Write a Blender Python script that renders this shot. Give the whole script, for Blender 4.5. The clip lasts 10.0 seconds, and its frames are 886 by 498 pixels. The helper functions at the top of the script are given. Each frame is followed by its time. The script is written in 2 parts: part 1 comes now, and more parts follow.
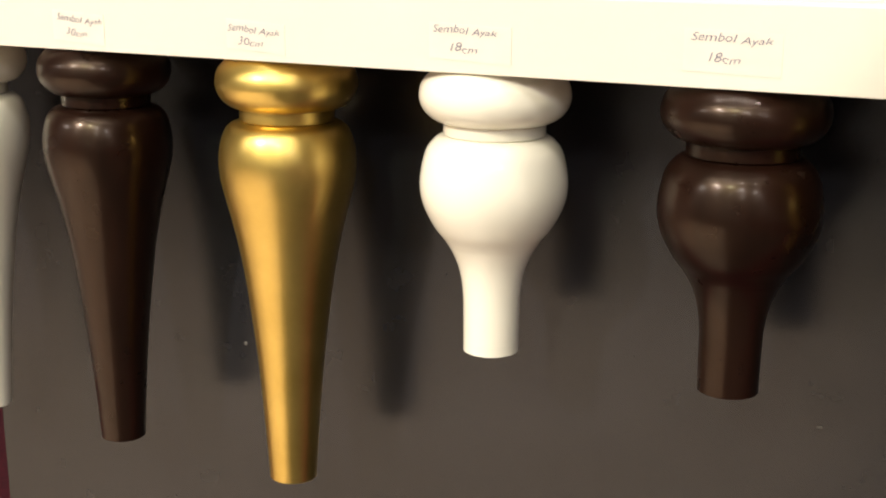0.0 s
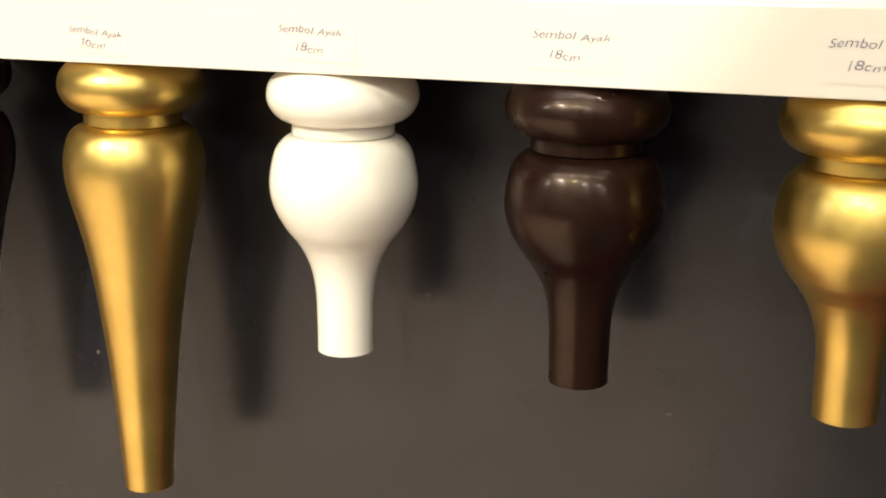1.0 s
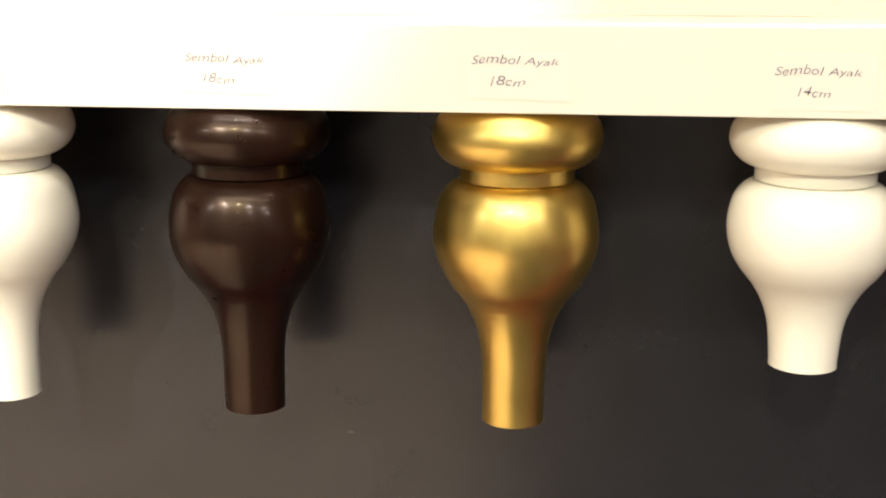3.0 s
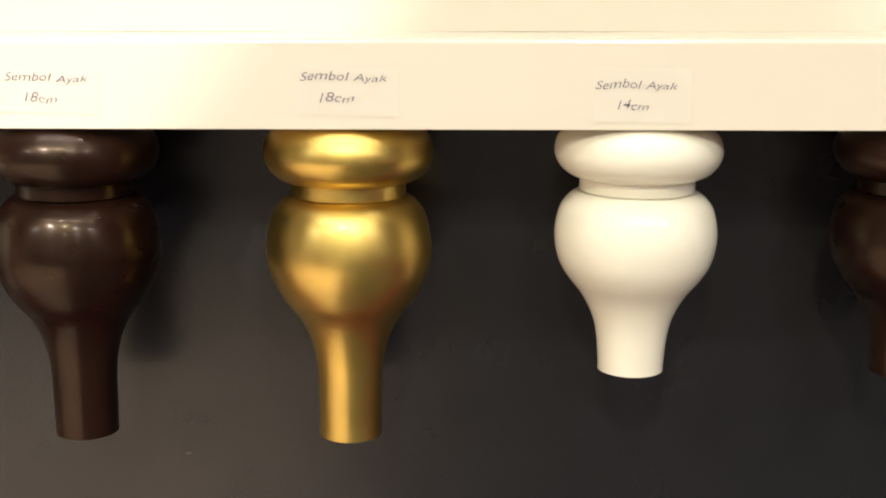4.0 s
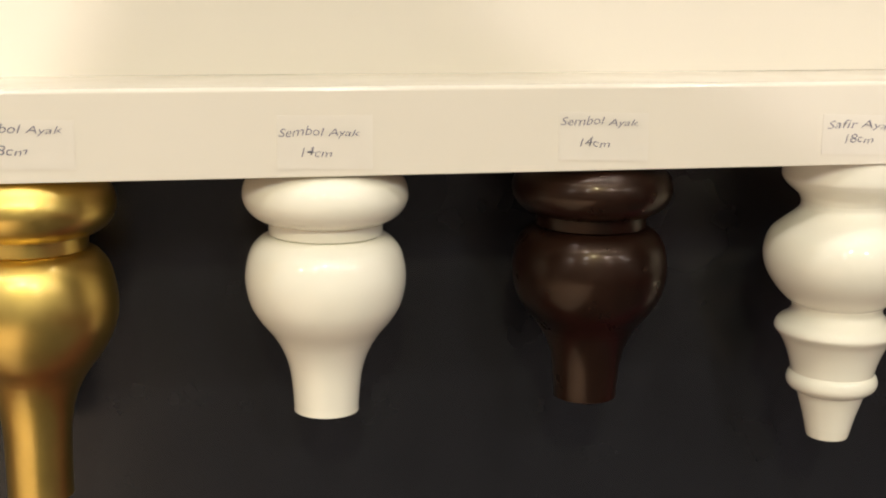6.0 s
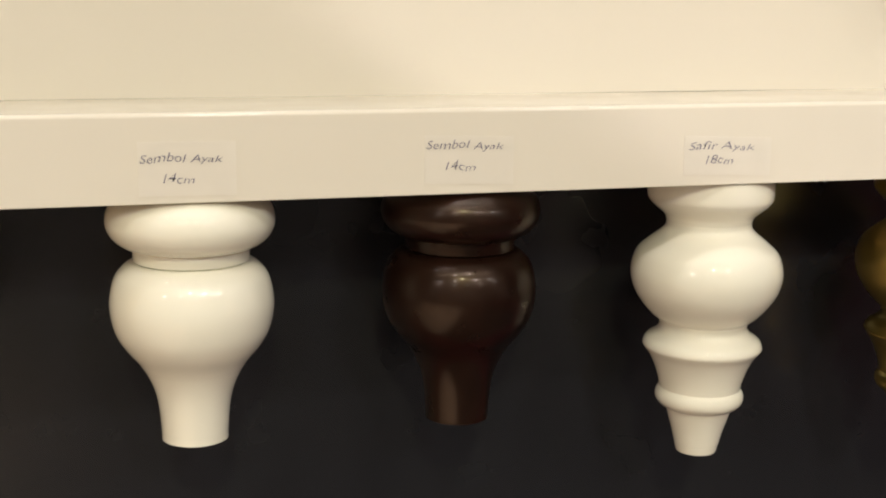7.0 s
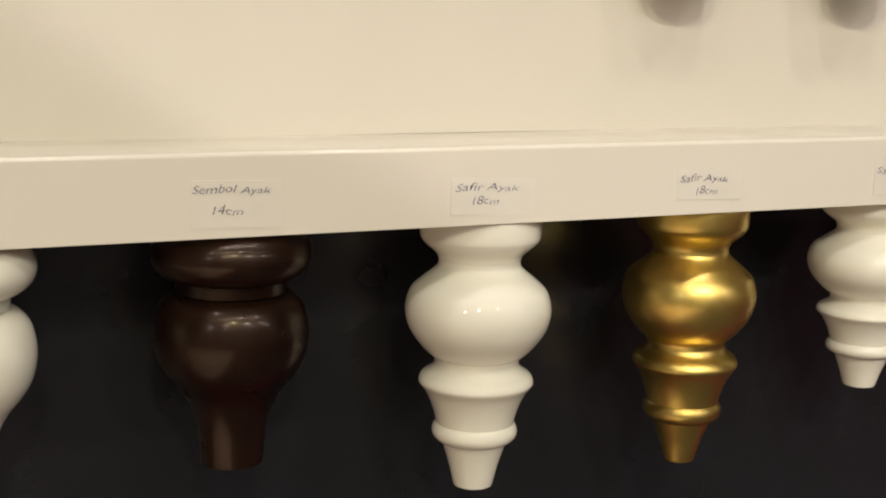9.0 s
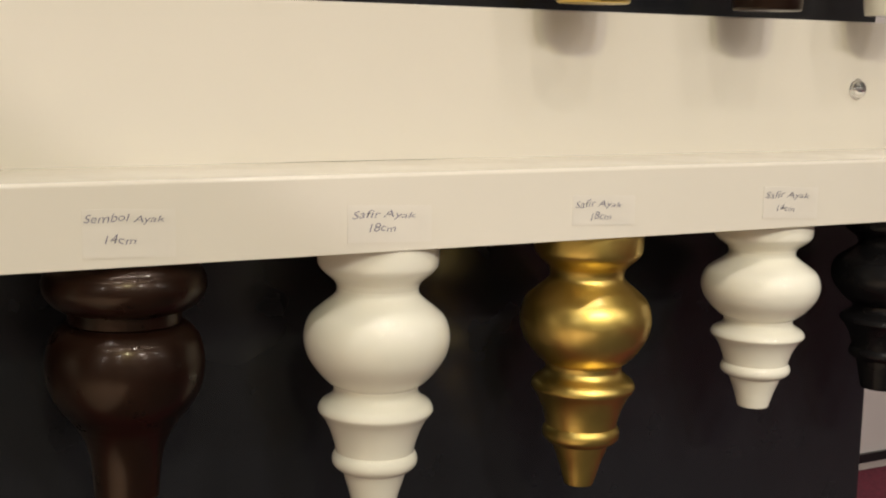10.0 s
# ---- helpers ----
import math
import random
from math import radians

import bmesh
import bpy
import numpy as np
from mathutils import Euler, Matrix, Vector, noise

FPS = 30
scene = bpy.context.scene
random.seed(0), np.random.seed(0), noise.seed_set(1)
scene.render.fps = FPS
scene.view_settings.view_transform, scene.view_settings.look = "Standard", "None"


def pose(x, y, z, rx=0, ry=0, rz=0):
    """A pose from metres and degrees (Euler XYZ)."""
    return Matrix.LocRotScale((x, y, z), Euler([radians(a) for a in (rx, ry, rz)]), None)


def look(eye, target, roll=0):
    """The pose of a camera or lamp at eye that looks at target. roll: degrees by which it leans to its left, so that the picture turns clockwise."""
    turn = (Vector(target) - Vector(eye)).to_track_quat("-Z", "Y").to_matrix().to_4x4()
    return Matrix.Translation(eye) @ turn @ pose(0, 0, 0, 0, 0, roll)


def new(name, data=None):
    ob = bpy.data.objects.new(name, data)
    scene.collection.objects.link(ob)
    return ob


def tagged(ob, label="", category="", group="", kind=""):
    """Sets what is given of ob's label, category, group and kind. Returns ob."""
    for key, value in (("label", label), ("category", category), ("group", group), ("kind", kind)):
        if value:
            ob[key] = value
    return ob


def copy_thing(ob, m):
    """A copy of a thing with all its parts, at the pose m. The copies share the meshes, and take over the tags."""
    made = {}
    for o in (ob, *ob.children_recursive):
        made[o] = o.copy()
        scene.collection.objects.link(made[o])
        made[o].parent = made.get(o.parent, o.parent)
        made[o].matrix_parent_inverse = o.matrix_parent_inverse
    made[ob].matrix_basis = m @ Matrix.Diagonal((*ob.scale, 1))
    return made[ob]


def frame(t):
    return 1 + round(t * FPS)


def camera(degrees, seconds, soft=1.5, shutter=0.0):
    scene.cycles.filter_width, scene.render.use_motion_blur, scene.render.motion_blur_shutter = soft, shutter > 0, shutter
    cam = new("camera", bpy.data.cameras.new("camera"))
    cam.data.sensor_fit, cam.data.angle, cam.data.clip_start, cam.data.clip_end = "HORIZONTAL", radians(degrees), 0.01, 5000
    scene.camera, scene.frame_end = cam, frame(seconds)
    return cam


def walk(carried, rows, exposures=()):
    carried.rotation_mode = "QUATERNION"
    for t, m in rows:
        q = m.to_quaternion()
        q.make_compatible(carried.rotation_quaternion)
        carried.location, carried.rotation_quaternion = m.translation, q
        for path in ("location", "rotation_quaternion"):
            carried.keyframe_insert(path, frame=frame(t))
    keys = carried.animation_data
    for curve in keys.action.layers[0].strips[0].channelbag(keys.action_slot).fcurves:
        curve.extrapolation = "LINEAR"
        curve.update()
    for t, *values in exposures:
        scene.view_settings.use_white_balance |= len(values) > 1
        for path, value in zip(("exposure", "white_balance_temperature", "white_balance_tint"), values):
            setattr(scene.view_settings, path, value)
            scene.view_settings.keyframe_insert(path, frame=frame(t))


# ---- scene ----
cam = camera(38.091, 10.0, soft=2.0)
PATH = [
    (0.0, pose(0.6608, -0.6620, 1.3344, 75.765, -0.027, 28.279)),
    (0.5, pose(0.6653, -0.6603, 1.3328, 75.868, -0.107, 25.411)),
    (1.0, pose(0.6713, -0.6602, 1.3319, 75.947, -0.079, 22.243)),
    (1.5, pose(0.6763, -0.6577, 1.3329, 75.989, 0.093, 19.243)),
    (2.0, pose(0.6824, -0.6558, 1.3257, 76.768, 0.068, 15.870)),
    (2.5, pose(0.6905, -0.6537, 1.3270, 76.962, 0.149, 12.576)),
    (4.0, pose(0.6997, -0.6582, 1.3300, 77.774, 0.062, 1.761)),
    (4.5, pose(0.7018, -0.6606, 1.3326, 77.980, 0.046, -1.550)),
    (5.0, pose(0.7048, -0.6572, 1.3358, 78.122, -0.080, -4.800)),
    (5.5, pose(0.7082, -0.6563, 1.3454, 77.823, -0.187, -7.927)),
    (6.0, pose(0.7173, -0.6564, 1.3530, 77.901, -0.363, -10.765)),
    (7.5, pose(0.7398, -0.6596, 1.3630, 78.636, -0.690, -17.448)),
    (8.0, pose(0.7438, -0.6614, 1.3657, 78.889, -0.946, -19.650)),
    (8.5, pose(0.7502, -0.6651, 1.3683, 79.216, -1.062, -21.641)),
    (9.0, pose(0.7567, -0.6705, 1.3698, 79.746, -1.111, -23.583)),
    (9.5, pose(0.7562, -0.6694, 1.3666, 80.581, -1.121, -25.833)),
    (10.0, pose(0.7603, -0.6741, 1.3658, 81.361, -1.104, -27.861)),
]
EXPOSURES = [(0.0, 0.0), (1.3, 0.2), (2.6, 0.44), (4.0, 0.12), (5.0, -0.1), (6.0, -0.2), (7.5, -0.36), (10.0, -0.52)]
walk(cam, PATH, EXPOSURES)

SHELF_Z = 1.25          # underside of the display shelf
FASCIA_H = 0.0463       # height of the shelf front
BOARD_Y = 0.089         # front of the cream riser board
BOARD_TOP = 0.1476      # its top above the underside
PANEL_Y = 0.1125         # front of the dark back panel
LEG_Y = 0.0397          # line of the leg axes
LEFT, RIGHT = -0.211, 1.598   # ends of the dark panel

# ---- light ----
world = bpy.data.worlds.new("hall_air")
scene.world = world
world.use_nodes = True
world.node_tree.nodes["Background"].inputs["Color"].default_value = (1.0, 0.86, 0.68, 1)
world.node_tree.nodes["Background"].inputs["Strength"].default_value = 0.08


def spot(eye, target, power, cone, blend, radius, colour=(1.0, 0.84, 0.62)):
    data = bpy.data.lights.new("spot_light", "SPOT")
    data.energy, data.spot_size, data.spot_blend = power, radians(cone), blend
    data.shadow_soft_size, data.color = radius, colour
    ob = new("spot_light", data)
    ob.matrix_world = look(eye, target)
    return ob


Z = SHELF_Z
YELLOW, PINK, NEUTRAL = (1.0, 0.93, 0.83), (1.0, 0.92, 0.89), (1.0, 0.95, 0.91)
SPOTS = [
    # track spots aimed at the display
    ((-0.60, -2.45, Z + 1.60), (-0.04, 0.05, Z + 0.55), 250, 27.7, 0.02, 0.02, (1.0, 0.89, 0.78)),
    ((0.45, -2.60, Z + 1.65), (0.70, 0.05, Z + 0.10), 112, 60, 0.6, 0.05, (1.0, 0.97, 0.60)),
    # aimed past the display: its cone edge stands in for a person's shadow
    ((1.00, -2.50, Z + 1.55), (2.30, 0.05, Z + 2.50), 105, 111.8, 0.01, 0.018, PINK),
    # booth lamps in front of the shelf
    ((-0.9, -1.90, Z + 2.45), (-0.8, -1.9, 0.0), 82, 115, 0.7, 0.03, YELLOW),
    ((0.1, -1.90, Z + 2.45), (0.0, -1.9, 0.0), 82, 115, 0.7, 0.03, YELLOW),
    ((1.1, -1.90, Z + 2.45), (1.1, -1.9, 0.0), 82, 115, 0.7, 0.03, YELLOW),
    ((2.2, -1.90, Z + 2.45), (2.2, -1.9, 0.0), 82, 115, 0.7, 0.03, YELLOW),
    # added lamp, no known fixture: brightens the floor that the panel mirrors
    ((-1.3, -2.6, Z + 2.60), (-1.3, -2.6, 0.0), 860, 80, 0.8, 0.06, (1.0, 0.84, 0.63)),
]
# downlights close above the shelf's front edge
for x in (-0.45, 0.15, 0.62, 1.12, 1.75):
    SPOTS.append(((x, -0.42, Z + 2.45), (x, -0.55, 0.0), 27, 70, 0.7, 0.035, NEUTRAL))
# hall lamps farther off, in two loose rows
for x, y, h in ((-4.4, -5.3, 2.7), (-1.5, -5.9, 3.0), (1.9, -4.9, 2.6), (4.8, -5.6, 3.0), (-6.8, -7.3, 3.1), (-2.9, -9.2, 2.9), (0.6, -9.7, 3.1), (3.4, -8.3, 2.8), (7.6, -7.5, 3.0)):
    SPOTS.append(((x, y, Z + h), (0.9 * x, y + 0.7, 0.0), 275, 140, 0.6, 0.24, NEUTRAL))
# an unseen lamp, added behind the stand only to brighten the white wall
SPOTS.append(((3.0, 1.2, Z + 2.6), (3.0, 1.5, 0.0), 330, 120, 0.6, 0.1, NEUTRAL))
for row in SPOTS:
    spot(*row)

# ---- materials ----


def material(name):
    mat = bpy.data.materials.new(name)
    mat.use_nodes = True
    nt = mat.node_tree
    return mat, nt, nt.nodes["Principled BSDF"]


def noise_node(nt, scale, detail=4.0, rough=0.55, stretch=None):
    co = nt.nodes.new("ShaderNodeTexCoord")
    tex = nt.nodes.new("ShaderNodeTexNoise")
    tex.inputs["Scale"].default_value = scale
    tex.inputs["Detail"].default_value = detail
    tex.inputs["Roughness"].default_value = rough
    if stretch:
        mp = nt.nodes.new("ShaderNodeMapping")
        mp.inputs["Scale"].default_value = stretch
        nt.links.new(co.outputs["Object"], mp.inputs["Vector"])
        nt.links.new(mp.outputs["Vector"], tex.inputs["Vector"])
    else:
        nt.links.new(co.outputs["Object"], tex.inputs["Vector"])
    return tex


def ramp_node(nt, fac, stops):
    r = nt.nodes.new("ShaderNodeValToRGB")
    while len(r.color_ramp.elements) < len(stops):
        r.color_ramp.elements.new(0.5)
    for el, (pos, col) in zip(r.color_ramp.elements, stops):
        el.position, el.color = pos, (*col, 1) if len(col) == 3 else col
    nt.links.new(fac, r.inputs["Fac"])
    return r


def surface(name, stops, scale, rough=(0.3, 0.4), metal=0.0, bump=0.0, bump_scale=200.0, coat=0.0, coat_rough=0.05, stretch=None, spec=0.5, tint=(1, 1, 1)):
    """A painted, lacquered or woven surface: colour and gloss vary slowly, relief finely."""
    mat, nt, b = material(name)
    tex = noise_node(nt, scale, stretch=stretch)
    nt.links.new(ramp_node(nt, tex.outputs["Fac"], stops).outputs["Color"], b.inputs["Base Color"])
    fine = noise_node(nt, scale * 6.3)
    mr = nt.nodes.new("ShaderNodeMapRange")
    mr.inputs["From Min"].default_value, mr.inputs["From Max"].default_value = 0.3, 0.7
    mr.inputs["To Min"].default_value, mr.inputs["To Max"].default_value = rough
    nt.links.new(fine.outputs["Fac"], mr.inputs["Value"])
    nt.links.new(mr.outputs["Result"], b.inputs["Roughness"])
    b.inputs["Metallic"].default_value = metal
    b.inputs["Specular IOR Level"].default_value = spec
    b.inputs["Specular Tint"].default_value = (*tint, 1)
    b.inputs["Coat Weight"].default_value = coat
    b.inputs["Coat Roughness"].default_value = coat_rough
    if bump:
        bt = noise_node(nt, bump_scale, 3.0)
        bn = nt.nodes.new("ShaderNodeBump")
        bn.inputs["Strength"].default_value = bump
        bn.inputs["Distance"].default_value = 0.001
        nt.links.new(bt.outputs["Fac"], bn.inputs["Height"])
        nt.links.new(bn.outputs["Normal"], b.inputs["Normal"])
    return mat


CREAM = surface("cream_lacquer", [(0.3, (0.69, 0.640, 0.552)), (0.7, (0.73, 0.680, 0.592))], 3.0, (0.12, 0.18), bump=0.05, bump_scale=60)
WHITE = surface("white_lacquer", [(0.3, (0.780, 0.748, 0.638)), (0.7, (0.810, 0.778, 0.668))], 6.0, (0.055, 0.075), bump=0.04, bump_scale=14)
BROWN = surface("dark_walnut_lacquer", [(0.3, (0.0054, 0.0021, 0.0013)), (0.7, (0.0140, 0.0052, 0.0031))], 9.0, (0.26, 0.36), bump=0.06, bump_scale=14, stretch=(4, 4, 0.6), spec=0.30, tint=(1.0, 0.74, 0.54), coat=0.18, coat_rough=0.13)
GOLD = surface("gold_leaf_paint", [(0.3, (0.57, 0.405, 0.100)), (0.7, (0.73, 0.535, 0.150))], 22.0, (0.32, 0.39), metal=1.0, bump=0.05, bump_scale=30, coat=0.30, coat_rough=0.12)
PANEL = surface("anthracite_panel", [(0.3, (0.0105, 0.0108, 0.0132)), (0.7, (0.0136, 0.0140, 0.0165))], 4.0, (0.23, 0.28))
PAPER = surface("label_paper", [(0.3, (0.675, 0.628, 0.552)), (0.7, (0.705, 0.658, 0.582))], 40.0, (0.3, 0.4), bump=0.08, bump_scale=150)
INK = surface("grey_ink", [(0.3, (0.10, 0.093, 0.145)), (0.7, (0.20, 0.188, 0.25))], 300.0, (0.5, 0.6))
CHROME = surface("chrome", [(0.3, (0.75, 0.75, 0.75)), (0.7, (0.85, 0.85, 0.85))], 10.0, (0.04, 0.07), metal=1.0)
CARPET = surface("maroon_carpet", [(0.35, (0.085, 0.008, 0.018)), (0.65, (0.13, 0.012, 0.026))], 60.0, (0.9, 1.0), bump=0.6, bump_scale=500)
WALL = surface("white_wall_paint", [(0.3, (0.72, 0.67, 0.61)), (0.7, (0.77, 0.72, 0.66))], 1.5, (0.5, 0.65), bump=0.08, bump_scale=120)
BLACK = surface("black_skirting", [(0.3, (0.012, 0.012, 0.013)), (0.7, (0.02, 0.02, 0.021))], 8.0, (0.35, 0.5))
CEIL = surface("pale_hall_ceiling", [(0.3, (0.36, 0.34, 0.31)), (0.7, (0.42, 0.40, 0.37))], 0.8, (0.8, 0.9))
TILE = surface("pale_stone_floor", [(0.3, (0.64, 0.52, 0.41)), (0.7, (0.72, 0.59, 0.47))], 2.0, (0.35, 0.5), bump=0.05, bump_scale=40)
CHARCOAL = surface("charcoal_carpet", [(0.35, (0.050, 0.046, 0.044)), (0.65, (0.070, 0.065, 0.062))], 50.0, (0.9, 1.0), bump=0.6, bump_scale=500)
EBONY = surface("black_lacquer", [(0.3, (0.004, 0.004, 0.0045)), (0.7, (0.008, 0.0075, 0.008))], 9.0, (0.2, 0.28), bump=0.02, bump_scale=60, spec=0.22)
MARK = surface("pale_scuff", [(0.3, (0.06, 0.057, 0.052)), (0.7, (0.12, 0.11, 0.10))], 200.0, (0.5, 0.6))

# ---- mesh helpers ----


def part(name, bm, mat, parent=None, label="", smooth=False, data=None):
    """Links a bmesh as one mesh object, under a thing or a part."""
    if data is None:
        data = bpy.data.meshes.new(name)
        bmesh.ops.recalc_face_normals(bm, faces=bm.faces)
        bm.to_mesh(data)
        bm.free()
        data.materials.append(mat)
        if smooth:
            for f in data.polygons:
                f.use_smooth = True
    ob = new(name, data)
    ob.parent = parent
    if label:
        tagged(ob, label)
    return ob


def box(x0, x1, y0, y1, z0, z1, bevel=0.0, segments=2):
    bm = bmesh.new()
    bmesh.ops.create_cube(bm, size=1.0)
    for v in bm.verts:
        v.co = Vector(((x0 + x1) / 2 + v.co.x * (x1 - x0), (y0 + y1) / 2 + v.co.y * (y1 - y0), (z0 + z1) / 2 + v.co.z * (z1 - z0)))
    if bevel:
        bmesh.ops.bevel(bm, geom=bm.edges[:], offset=bevel, segments=segments, affect="EDGES", profile=0.5)
    return bm


def smooth_profile(points, steps=6):
    """A Catmull-Rom line through (z, r) points."""
    out = []
    n = len(points)
    for i in range(n - 1):
        p0, p1, p2, p3 = (points[max(0, min(n - 1, i + k))] for k in (-1, 0, 1, 2))
        for s in range(steps):
            u = s / steps
            out.append(tuple(0.5 * (2 * b + (c - a) * u + (2 * a - 5 * b + 4 * c - d) * u * u + (3 * b - a - 3 * c + d) * u ** 3)
                             for a, b, c, d in zip(p0, p1, p2, p3)))
    out.append(points[-1])
    return out


def lathe(profile, segments=64):
    """A turned solid from (z, r) pairs, closed at both ends."""
    bm = bmesh.new()
    rings = []
    for z, r in profile:
        rings.append([bm.verts.new((r * math.cos(2 * math.pi * k / segments), r * math.sin(2 * math.pi * k / segments), z)) for k in range(segments)])
    for a, b in zip(rings, rings[1:]):
        for k in range(segments):
            bm.faces.new((a[k], a[(k + 1) % segments], b[(k + 1) % segments], b[k]))
    bm.faces.new(rings[0])
    bm.faces.new(rings[-1])
    return bm


def turned(name, profile, mat, parent, segments=64):
    ob = part(name, lathe(profile, segments), mat, parent, smooth=True)
    for f in ob.data.polygons:
        if len(f.vertices) > 4:
            f.use_smooth = False
    ob.data.set_sharp_from_angle(angle=radians(35))
    return ob


def sembol_leg(mat, height, body, label, sz=1.0, sr=1.0, crease=None):
    """A turned leg: bun-shaped ring at the top, plain collar, swelling body that tapers to a foot."""
    leg = new("furniture_leg")
    tagged(leg, label, "furniture leg", "display legs")
    ring = [(0.0, 0.036), (-0.003, 0.0405), (-0.009, 0.0455), (-0.0175, 0.0472), (-0.0245, 0.0455), (-0.030, 0.0415), (-0.0335, 0.036), (-0.0345, 0.030)]
    turned("top_ring", smooth_profile([(a * sz, b * sr) for a, b in ring], 5), mat, leg)
    turned("collar", [(a * sz, b) for a, b in ((-0.0335, 0.0300), (-0.0345, 0.0316), (-0.0419, 0.0316), (-0.0432, 0.0300))], mat, leg)
    line = smooth_profile(body, 5)
    if crease:     # a hair-fine turned step where the swelling meets the neck
        k = next(i for i, (z, r) in enumerate(line) if z < crease)
        line = line[:k] + [(line[k][0] + 0.0003, line[k][1] + 0.00004)] + [(z, r - 0.0001) for z, r in line[k:]]
    turned("body", [(body[0][0], 0.0298)] + line + [(-height + 0.0006, body[-1][1]), (-height, body[-1][1] - 0.0012)], mat, leg)
    return leg


BODY_30 = [(-0.0430, 0.0325), (-0.0455, 0.0385), (-0.052, 0.0430), (-0.0655, 0.0460), (-0.080, 0.0455), (-0.0925, 0.0430), (-0.116, 0.0371), (-0.136, 0.0330), (-0.1565, 0.0297), (-0.1975, 0.0246), (-0.2395, 0.0207), (-0.297, 0.0166)]
BODY_18 = [(-0.0411, 0.0330), (-0.0437, 0.0372), (-0.0518, 0.0427), (-0.0695, 0.0460), (-0.084, 0.0440), (-0.098, 0.0372), (-0.1075, 0.0300), (-0.117, 0.0245), (-0.128, 0.0206), (-0.1425, 0.0184), (-0.1615, 0.0179), (-0.177, 0.0177)]
BODY_14 = [(-0.0379, 0.0330), (-0.0405, 0.0372), (-0.0475, 0.0422), (-0.0615, 0.0447), (-0.0755, 0.0425), (-0.0855, 0.0372), (-0.0945, 0.0300), (-0.103, 0.0250), (-0.112, 0.0215), (-0.122, 0.0196), (-0.137, 0.0184)]


def safir_leg(mat, s, label, w=1.0, toe=1.0):
    """A turned leg: dished cap, ball, flared flange, bead and a tapering foot; s stretches its height, w its girth, toe its tip."""
    leg = new("furniture_leg")
    tagged(leg, label, "furniture leg", "display legs")
    z = lambda pts: [(a * s, b * w * (1 + (toe - 1) * max(0.0, min(1.0, (-a - 0.1495) / 0.03)))) for a, b in pts]
    turned("cap", smooth_profile(z([(0.0, 0.0372), (-0.002, 0.0380), (-0.0125, 0.0379), (-0.0165, 0.0362), (-0.0195, 0.0335), (-0.0225, 0.0300), (-0.0255, 0.0270), (-0.029, 0.0257)]), 4), mat, leg)
    turned("ball", smooth_profile(z([(-0.029, 0.0257), (-0.0325, 0.0262), (-0.0362, 0.0295), (-0.042, 0.0365), (-0.049, 0.0432), (-0.0605, 0.0461), (-0.072, 0.0440), (-0.0815, 0.0385), (-0.089, 0.0320), (-0.0925, 0.0272)]), 5), mat, leg)
    turned("flange", smooth_profile(z([(-0.0925, 0.0272), (-0.0965, 0.0268), (-0.100, 0.0290), (-0.104, 0.0345), (-0.108, 0.0364), (-0.1105, 0.0358), (-0.115, 0.0325), (-0.122, 0.0290), (-0.130, 0.0263), (-0.1365, 0.0248)]), 4), mat, leg)
    turned("bead", smooth_profile(z([(-0.1365, 0.0248), (-0.1385, 0.0264), (-0.142, 0.0273), (-0.1455, 0.0265), (-0.1485, 0.0236), (-0.1495, 0.0210)]), 4), mat, leg)
    turned("foot", smooth_profile(z([(-0.1495, 0.0205), (-0.155, 0.0190), (-0.165, 0.0160), (-0.174, 0.0138), (-0.178, 0.0129)]), 4) + z([(-0.1794, 0.0124), (-0.18, 0.0112)]), mat, leg)
    return leg


# ---- the hall ----
X0, X1, Y0, Y1, HALL = -8.0, 9.0, -11.0, 2.35, 4.6
tagged(part("floor", box(X0, X1, Y0, Y1, -0.05, 0.0), TILE), "pale stone floor of the exhibition hall", "floor", kind="structure")
# two unseen charcoal sheets, added so the glossy panel mirrors a dark floor
tagged(part("carpet", box(0.36, 3.5, Y0, -0.2, 0.0, 0.006), CHARCOAL), "unseen charcoal carpet runner added to darken the panel's reflections", "carpet", kind="structure")
tagged(part("carpet", box(X0, 0.36, Y0, -4.1, 0.0, 0.006), CHARCOAL), "unseen far charcoal carpet added to darken the panel's reflections", "carpet", kind="structure")
tagged(part("carpet", box(3.5, X1, Y0, -0.2, 0.0, 0.006), CARPET), "maroon carpet laid beside the charcoal runner", "carpet", kind="structure")
tagged(part("carpet", box(X0, X1, -0.2, Y1 - 0.012, 0.0, 0.006), CARPET), "maroon carpet laid behind the display stand", "carpet", kind="structure")
tagged(part("ceiling", box(X0, X1, Y0, Y1, HALL, HALL + 0.1), CEIL), "pale grey hall ceiling high above the display", "ceiling", kind="structure")
for nm, dims in (("wall_north", (X0, X1, Y1, Y1 + 0.12, 0, HALL)), ("wall_south", (X0, X1, Y0 - 0.12, Y0, 0, HALL)),
                 ("wall_west", (X0 - 0.12, X0, Y0, Y1, 0, HALL)), ("wall_east", (X1, X1 + 0.12, Y0, Y1, 0, HALL))):
    tagged(part(nm, box(*dims), WALL), "off-white painted wall of the showroom", "wall", kind="structure")
tagged(part("baseboard", box(X0, X1, Y1 - 0.012, Y1, 0.03, 0.06), BLACK), "black skirting strip along the white wall", "baseboard", kind="structure")

# ---- the display stand ----
tagged(part("back_panel", box(LEFT, RIGHT, PANEL_Y, PANEL_Y + 0.018, 0.0, SHELF_Z + 0.04, 0.001), PANEL), "dark anthracite back panel below the cream shelf", "panel", kind="structure")
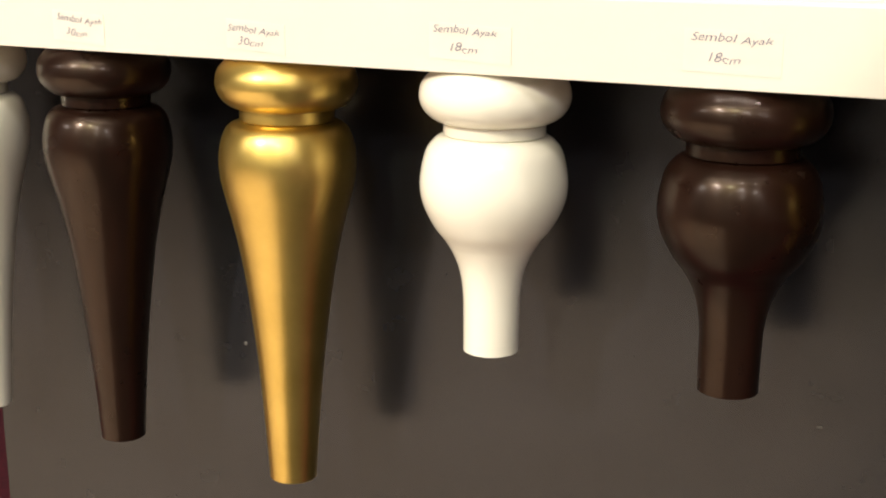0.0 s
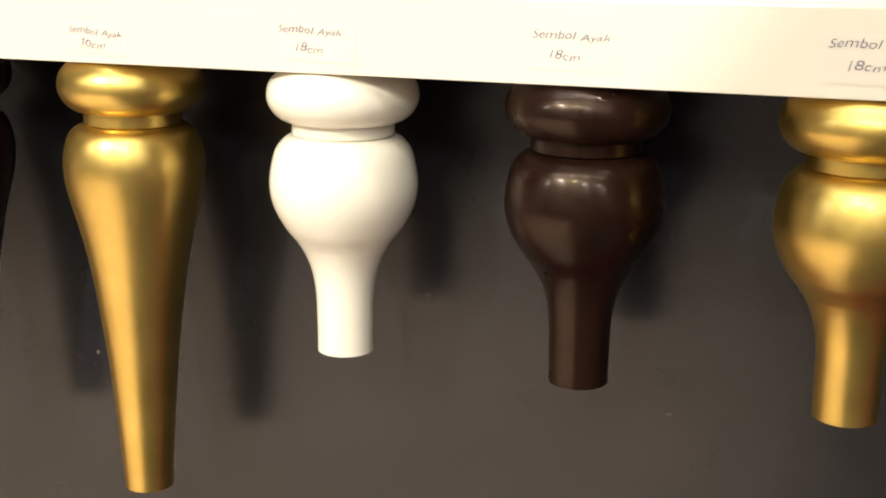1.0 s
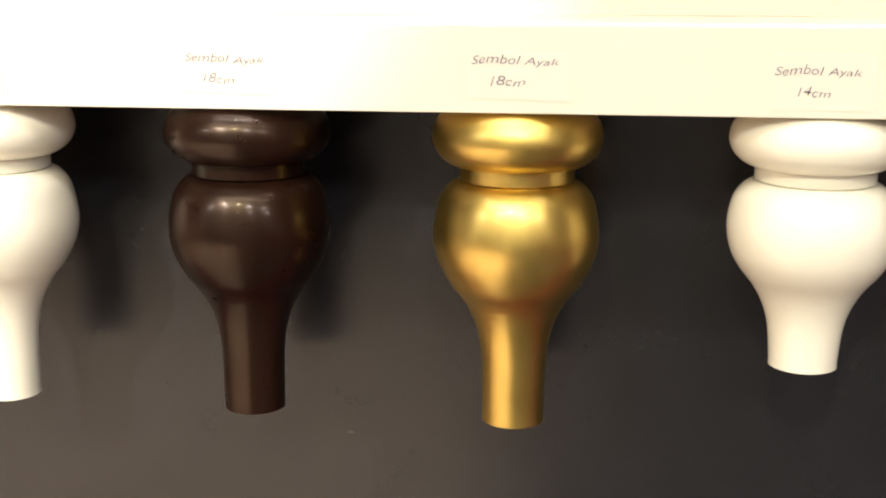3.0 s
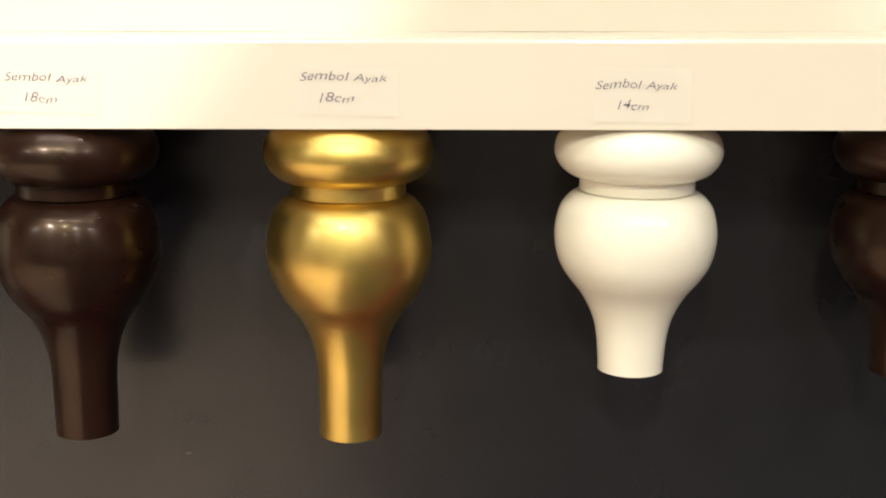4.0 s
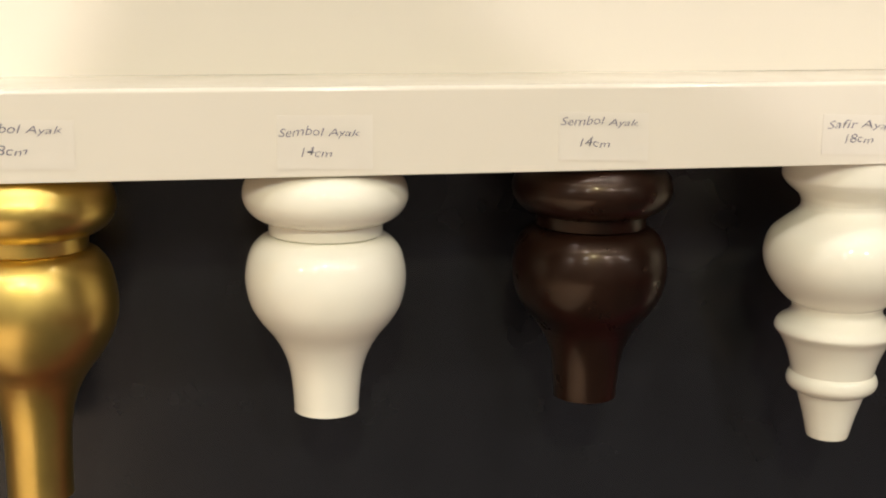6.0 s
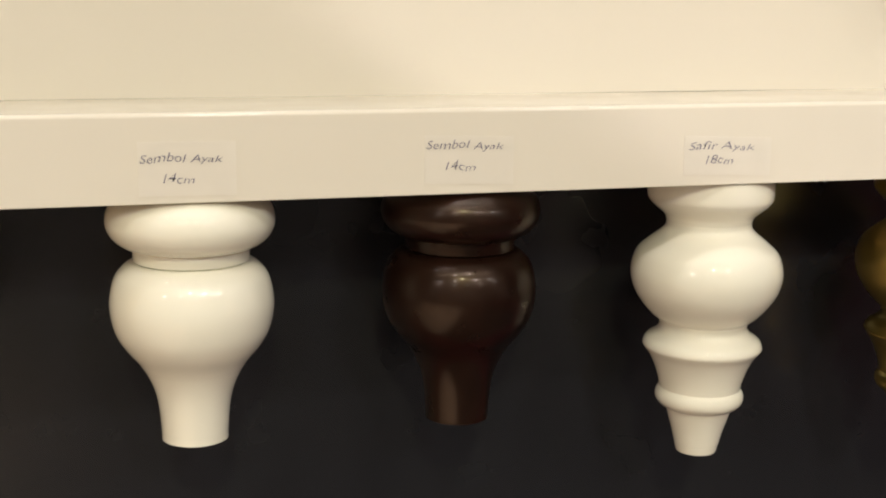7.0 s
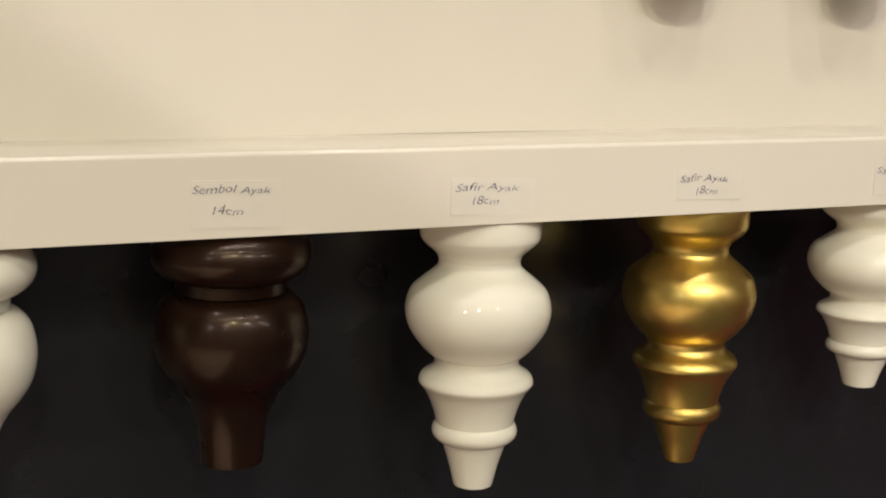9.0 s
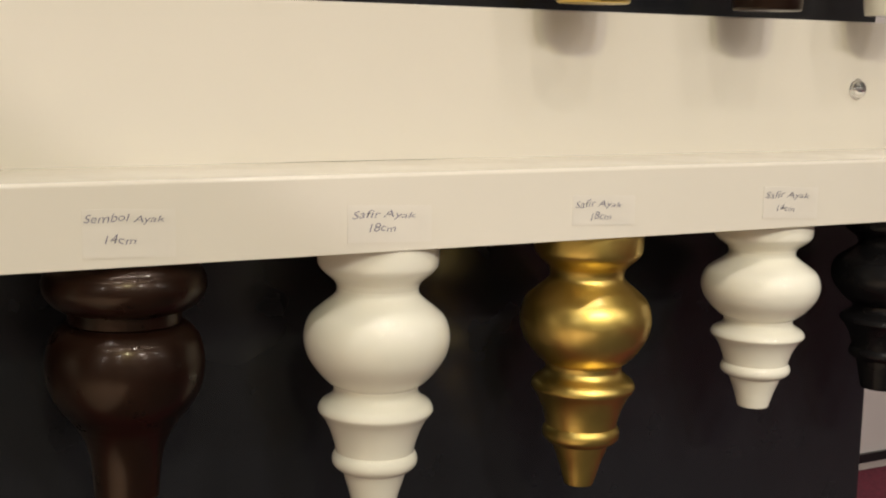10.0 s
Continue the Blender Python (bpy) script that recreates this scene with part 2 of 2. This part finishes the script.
tagged(part("back_panel", box(LEFT, RIGHT - 0.017, PANEL_Y, PANEL_Y + 0.018, SHELF_Z + 0.04, 2.1, 0.001), PANEL), "dark anthracite back panel above the cream shelf", "panel", kind="structure")
SH0, SH1 = LEFT - 0.03, RIGHT + 0.12


def riser(z0, z1, n=120):
    """The upright board; its foot stands a hair off the shelf here and there."""
    bm = bmesh.new()
    rings = []
    for i in range(n + 1):
        x = SH0 + (SH1 - SH0) * i / n
        gap = max(0.0, noise.noise(Vector((x * 5.0, 3.0, 1.0))) + 0.02) * 0.0005
        rings.append([bm.verts.new(c) for c in ((x, BOARD_Y, z0 + gap), (x, PANEL_Y - 0.001, z0 + gap), (x, PANEL_Y - 0.001, z1), (x, BOARD_Y + 0.0012, z1), (x, BOARD_Y, z1 - 0.0010))])
    for a, b in zip(rings, rings[1:]):
        for k in range(5):
            bm.faces.new((a[k], a[(k + 1) % 5], b[(k + 1) % 5], b[k]))
    bm.faces.new(rings[0])
    bm.faces.new(rings[-1])
    return bm


def shelf_at(z, label):
    shelf = new("display_shelf")
    shelf.location = (0, 0, z)
    tagged(shelf, label, "shelf")
    bm = box(SH0, SH1, 0.0, 0.018, 0.0, FASCIA_H)
    lip = [e for e in bm.edges if all(v.co.y < 0.001 and v.co.z > FASCIA_H - 0.001 for v in e.verts)]
    low = [e for e in bm.edges if all(v.co.y < 0.001 and v.co.z < 0.001 for v in e.verts)]
    bmesh.ops.bevel(bm, geom=lip, offset=0.0024, segments=5, affect="EDGES", profile=0.5)
    bmesh.ops.bevel(bm, geom=low, offset=0.0005, segments=2, affect="EDGES", profile=0.5)
    part("front_board", bm, CREAM, shelf)
    part("top_board", box(SH0, SH1, 0.018, PANEL_Y - 0.001, FASCIA_H - 0.018, FASCIA_H - 0.0004, 0.0006), CREAM, shelf)
    part("bottom_board", box(SH0, SH1, 0.018, PANEL_Y - 0.001, 0.0, 0.012), CREAM, shelf)
    part("riser_board", riser(FASCIA_H - 0.0004, BOARD_TOP), CREAM, shelf)
    return shelf


shelf_at(SHELF_Z, "glossy cream lacquered shelf with a tall riser board")
shelf_at(SHELF_Z + 0.342, "upper cream lacquered shelf of the display stand")

# ---- the legs ----
LEG_X = [-0.1410, 0.0025, 0.1615, 0.3182, 0.4722, 0.6250, 0.7837, 0.9362, 1.0936, 1.2508, 1.4054, 1.5360]
kinds = {}


def leg_kind(form, colour):
    key = (form, colour)
    if key not in kinds:
        mat, word = {"w": (WHITE, "glossy white lacquered"), "b": (BROWN, "dark brown lacquered"), "g": (GOLD, "brushed gold painted"), "k": (EBONY, "black lacquered")}[colour]
        if form == "s30":
            kinds[key] = sembol_leg(mat, 0.30, BODY_30, word + " long tapered furniture leg hanging under the shelf")
        elif form == "s18":
            kinds[key] = sembol_leg(mat, 0.18, BODY_18, word + " bulbous furniture leg hanging under the shelf", 0.955, 0.99, -0.1105)
        elif form == "s14":
            kinds[key] = sembol_leg(mat, 0.14, BODY_14, word + " short bulbous furniture leg under the shelf", 0.88, 0.97, -0.0985)
        elif form == "f18":
            s, w, toe = (0.99, 0.975, 0.83) if colour == "g" else (0.975, 1.0, 1.0)
            kinds[key] = safir_leg(mat, s, word + " ball and flange turned furniture leg under the shelf", w, toe)
        else:
            kinds[key] = safir_leg(mat, 0.14 / 0.18, word + " short ball and flange furniture leg under the shelf", 0.94, 1.25 if colour == "k" else 0.97)
        return kinds[key], True
    return kinds[key], False


def hang(form, colour, x, z, turn):
    leg, fresh = leg_kind(form, colour)
    height = {"s30": 0.30, "s18": 0.18, "f18": 0.18}.get(form, 0.14)
    lean = 0.8 if form == "s30" else 0.45     # the legs hang slightly askew
    m = pose(x + math.sin(radians(lean)) * height, LEG_Y, z, 0, lean, 0) @ pose(0, 0, 0, 0, 0, turn)
    if fresh:
        leg.matrix_world = m
        return leg
    return copy_thing(leg, m)


def ringed_leg(mat, label):
    """A stout leg with stacked rings that ends in a broad flat foot."""
    leg = new("furniture_leg")
    tagged(leg, label, "furniture leg", "display legs")
    turned("body", smooth_profile([(0.0, 0.030), (-0.02, 0.036), (-0.05, 0.030), (-0.10, 0.022), (-0.14, 0.021), (-0.150, 0.024)], 5), mat, leg)
    turned("ring", smooth_profile([(-0.150, 0.024), (-0.152, 0.0285), (-0.157, 0.031), (-0.162, 0.0285), (-0.1635, 0.025)], 5), mat, leg)
    turned("foot", smooth_profile([(-0.1635, 0.025), (-0.166, 0.026), (-0.176, 0.024), (-0.1895, 0.0225), (-0.191, 0.021)], 4), mat, leg)
    return leg


def cylinder_leg(mat, label):
    """A stout tapered leg with a rounded shoulder."""
    leg = new("furniture_leg")
    tagged(leg, label, "furniture leg", "display legs")
    turned("top_ring", smooth_profile([(0.0, 0.036), (-0.004, 0.042), (-0.014, 0.045), (-0.024, 0.042), (-0.029, 0.034)], 5), mat, leg)
    turned("body", smooth_profile([(-0.028, 0.033), (-0.05, 0.042), (-0.08, 0.041), (-0.12, 0.032), (-0.16, 0.0275), (-0.185, 0.0252), (-0.1895, 0.0248), (-0.191, 0.0235)], 5), mat, leg)
    return leg


ROW = [("s30", "w"), ("s30", "b"), ("s30", "g"), ("s18", "w"), ("s18", "b"), ("s18", "g"), ("s14", "w"), ("s14", "b"), ("f18", "w"), ("f18", "g"), ("f14", "w"), ("f14", "k")]
for k, ((form, colour), x) in enumerate(zip(ROW, LEG_X)):
    hang(form, colour, x, SHELF_Z, 37 * k)
UPPER = SHELF_Z + 0.342
cylinder_leg(GOLD, "brushed gold painted stout leg under the upper shelf").matrix_world = pose(1.2555, LEG_Y + 0.01, UPPER)
cylinder_leg(BROWN, "dark brown lacquered stout leg under the upper shelf").matrix_world = pose(1.4068, LEG_Y + 0.01, UPPER)
ringed_leg(WHITE, "glossy white lacquered ringed leg under the upper shelf").matrix_world = pose(1.5345, LEG_Y + 0.01, UPPER)

# ---- labels, cap and marks ----


def writing(text, x0, x1, z0, z1, parent, height, pz_top):
    """Slanted thin handwriting from (x0, z0) to (x1, z1) on the shelf front."""
    curve = bpy.data.curves.new("writing", "FONT")
    curve.body, curve.size, curve.shear, curve.offset, curve.align_y = text, 1.0, 0.25, -0.010, "CENTER"
    curve.resolution_u = 3
    tmp = bpy.data.objects.new("writing", curve)
    data = bpy.data.meshes.new_from_object(tmp)
    bpy.data.objects.remove(tmp)
    bpy.data.curves.remove(curve)
    xs = [v.co.x for v in data.vertices]
    a, b = min(xs), max(xs)
    for v in data.vertices:
        u = (v.co.x - a) / (b - a)
        wob = 0.08 * math.sin(7 * u + 40 * x0) + 0.04 * math.sin(15 * u + 70 * x0)
        v.co = Vector((x0 + u * (x1 - x0) + 0.006 * (x1 - x0) * math.sin(19 * u + 50 * z0), -0.0005 - 0.00005 * (pz_top - v.co.y * height - z0) / 0.022, (z0 + (z1 - z0) * u) + (v.co.y + wob) * height * (0.9 + 0.15 * math.sin(5 * u))))
    data.materials.append(INK)
    ob = part("writing", None, INK, parent, data=data)
    return ob


def paper_label(words, size, wx0, wx1, wz0, wz1, sx0, sx1, sz0, sz1, px0, px1, pz1, pz0, k):
    """A small paper slip taped to the shelf front, with two lines in pen."""
    slip = new("paper_label")
    slip.location = (0, 0, SHELF_Z)
    tagged(slip, "small handwritten paper label taped to the cream shelf", "label", "labels on the shelf")
    bm = bmesh.new()
    rows = []
    n, tilt = 8, (wz1 - wz0) / (wx1 - wx0)
    for i in range(n + 1):
        x = px0 + (px1 - px0) * i / n
        lift = 0.0002 + 0.00015 * (abs(i / n - 0.5) * 2) ** 6 * (1 if (i * 2 > n) == (k % 2 == 0) else 0.2)
        dz = tilt * (x - px0)
        rows.append([(bm.verts.new((x, -lift - 0.00005, pz0 + dz)), bm.verts.new((x, -lift * 0.8, pz1 + dz))), (bm.verts.new((x, 0, pz0 + dz)), bm.verts.new((x, 0, pz1 + dz)))])
    for (f0, b0), (f1, b1) in zip(rows, rows[1:]):
        bm.faces.new((f0[0], f1[0], f1[1], f0[1]))
        bm.faces.new((b0[0], b0[1], b1[1], b1[0]))
        bm.faces.new((f0[0], b0[0], b1[0], f1[0]))
        bm.faces.new((f0[1], f1[1], b1[1], b0[1]))
    for f, b in (rows[0], rows[-1]):
        bm.faces.new((f[0], f[1], b[1], b[0]))
    part("slip", bm, PAPER, slip)
    writing(words, wx0, wx1, wz0, wz1, slip, 0.0066, pz1)
    writing(size, sx0, sx1, sz0, sz1, slip, 0.0070, pz1)


LABELS = [
    ("Sembol Ayak", "30cm", 0.0034, 0.0441, 0.0220, 0.0195, 0.0114, 0.0302, 0.0124, 0.0110, -0.0008, 0.0456, 0.0273, 0.0069),
    ("Sembol Ayak", "30cm", 0.1493, 0.1894, 0.0205, 0.0180, 0.1574, 0.1767, 0.0120, 0.0110, 0.1483, 0.1933, 0.0262, 0.0076),
    ("Sembol Ayak", "18cm", 0.2980, 0.3396, 0.0254, 0.0238, 0.3096, 0.3272, 0.0148, 0.0137, 0.2958, 0.3487, 0.0292, 0.0083),
    ("Sembol Ayak", "18cm", 0.4530, 0.4965, 0.0270, 0.0258, 0.4630, 0.4799, 0.0163, 0.0153, 0.4491, 0.5016, 0.0314, 0.0089),
    ("Sembol Ayak", "18cm", 0.6059, 0.6509, 0.0275, 0.0265, 0.6159, 0.6338, 0.0163, 0.0161, 0.6035, 0.6566, 0.0323, 0.0077),
    ("Sembol Ayak", "14cm", 0.7569, 0.7987, 0.0234, 0.0229, 0.7685, 0.7843, 0.0131, 0.0122, 0.7564, 0.8056, 0.0321, 0.0043),
    ("Sembol Ayak", "14cm", 0.9060, 0.9492, 0.0270, 0.0256, 0.9169, 0.9337, 0.0154, 0.0144, 0.9054, 0.9553, 0.0321, 0.0062),
    ("Safir Ayak", "18cm", 1.0590, 1.1004, 0.0230, 0.0215, 1.0700, 1.0872, 0.0147, 0.0140, 1.0564, 1.1111, 0.0287, 0.0068),
    ("Safir Ayak", "18cm", 1.2130, 1.2493, 0.0234, 0.0222, 1.2253, 1.2412, 0.0151, 0.0145, 1.2114, 1.2599, 0.0291, 0.0100),
    ("Safir Ayak", "14cm", 1.3700, 1.4106, 0.0241, 0.0222, 1.3809, 1.3971, 0.0147, 0.0134, 1.3685, 1.4188, 0.0300, 0.0080),
]
for k, row in enumerate(LABELS):
    paper_label(*row, k)


def screw_cap(x, z):
    """A domed chrome cap over a fixing screw on the riser board."""
    cap = new("screw_cap")
    cap.matrix_world = pose(x, BOARD_Y, z, 90, 0, 0)
    tagged(cap, "small domed chrome screw cap on the cream board", "screw cap")
    turned("base_ring", [(-0.001, 0.0080), (0.0, 0.0084), (0.0012, 0.0084), (0.0018, 0.0078)], CHROME, cap, 32)
    turned("dome", [(0.0015, 0.0074)] + [(0.0015 + 0.0062 * math.sin(a * math.pi / 20), 0.0074 * math.cos(a * math.pi / 20)) for a in range(1, 10)] + [(0.0077, 0.0003)], CHROME, cap, 32)


screw_cap(1.5400, SHELF_Z + 0.0943)


def scuff(x, z, w, h, turn):
    bm = bmesh.new()
    n = 10
    vs = []
    for ring, y in ((1.0, 0.0), (0.6, -0.0004)):
        vs.append([bm.verts.new((ring * w * math.cos(2 * math.pi * i / n) * (1 + 0.25 * math.sin(3 * i)), y, ring * h * math.sin(2 * math.pi * i / n))) for i in range(n)])
    for i in range(n):
        bm.faces.new((vs[0][i], vs[0][(i + 1) % n], vs[1][(i + 1) % n], vs[1][i]))
    bm.faces.new(vs[1])
    ob = part("paint_fleck", bm, MARK)
    ob.matrix_world = pose(x, PANEL_Y, SHELF_Z + z, 0, turn, 0)
    tagged(ob, "tiny pale fleck on the dark back panel", "fleck")


scuff(0.0677, -0.2368, 0.0016, 0.0018, 10)
scuff(0.5125, -0.2218, 0.0022, 0.0009, -8)
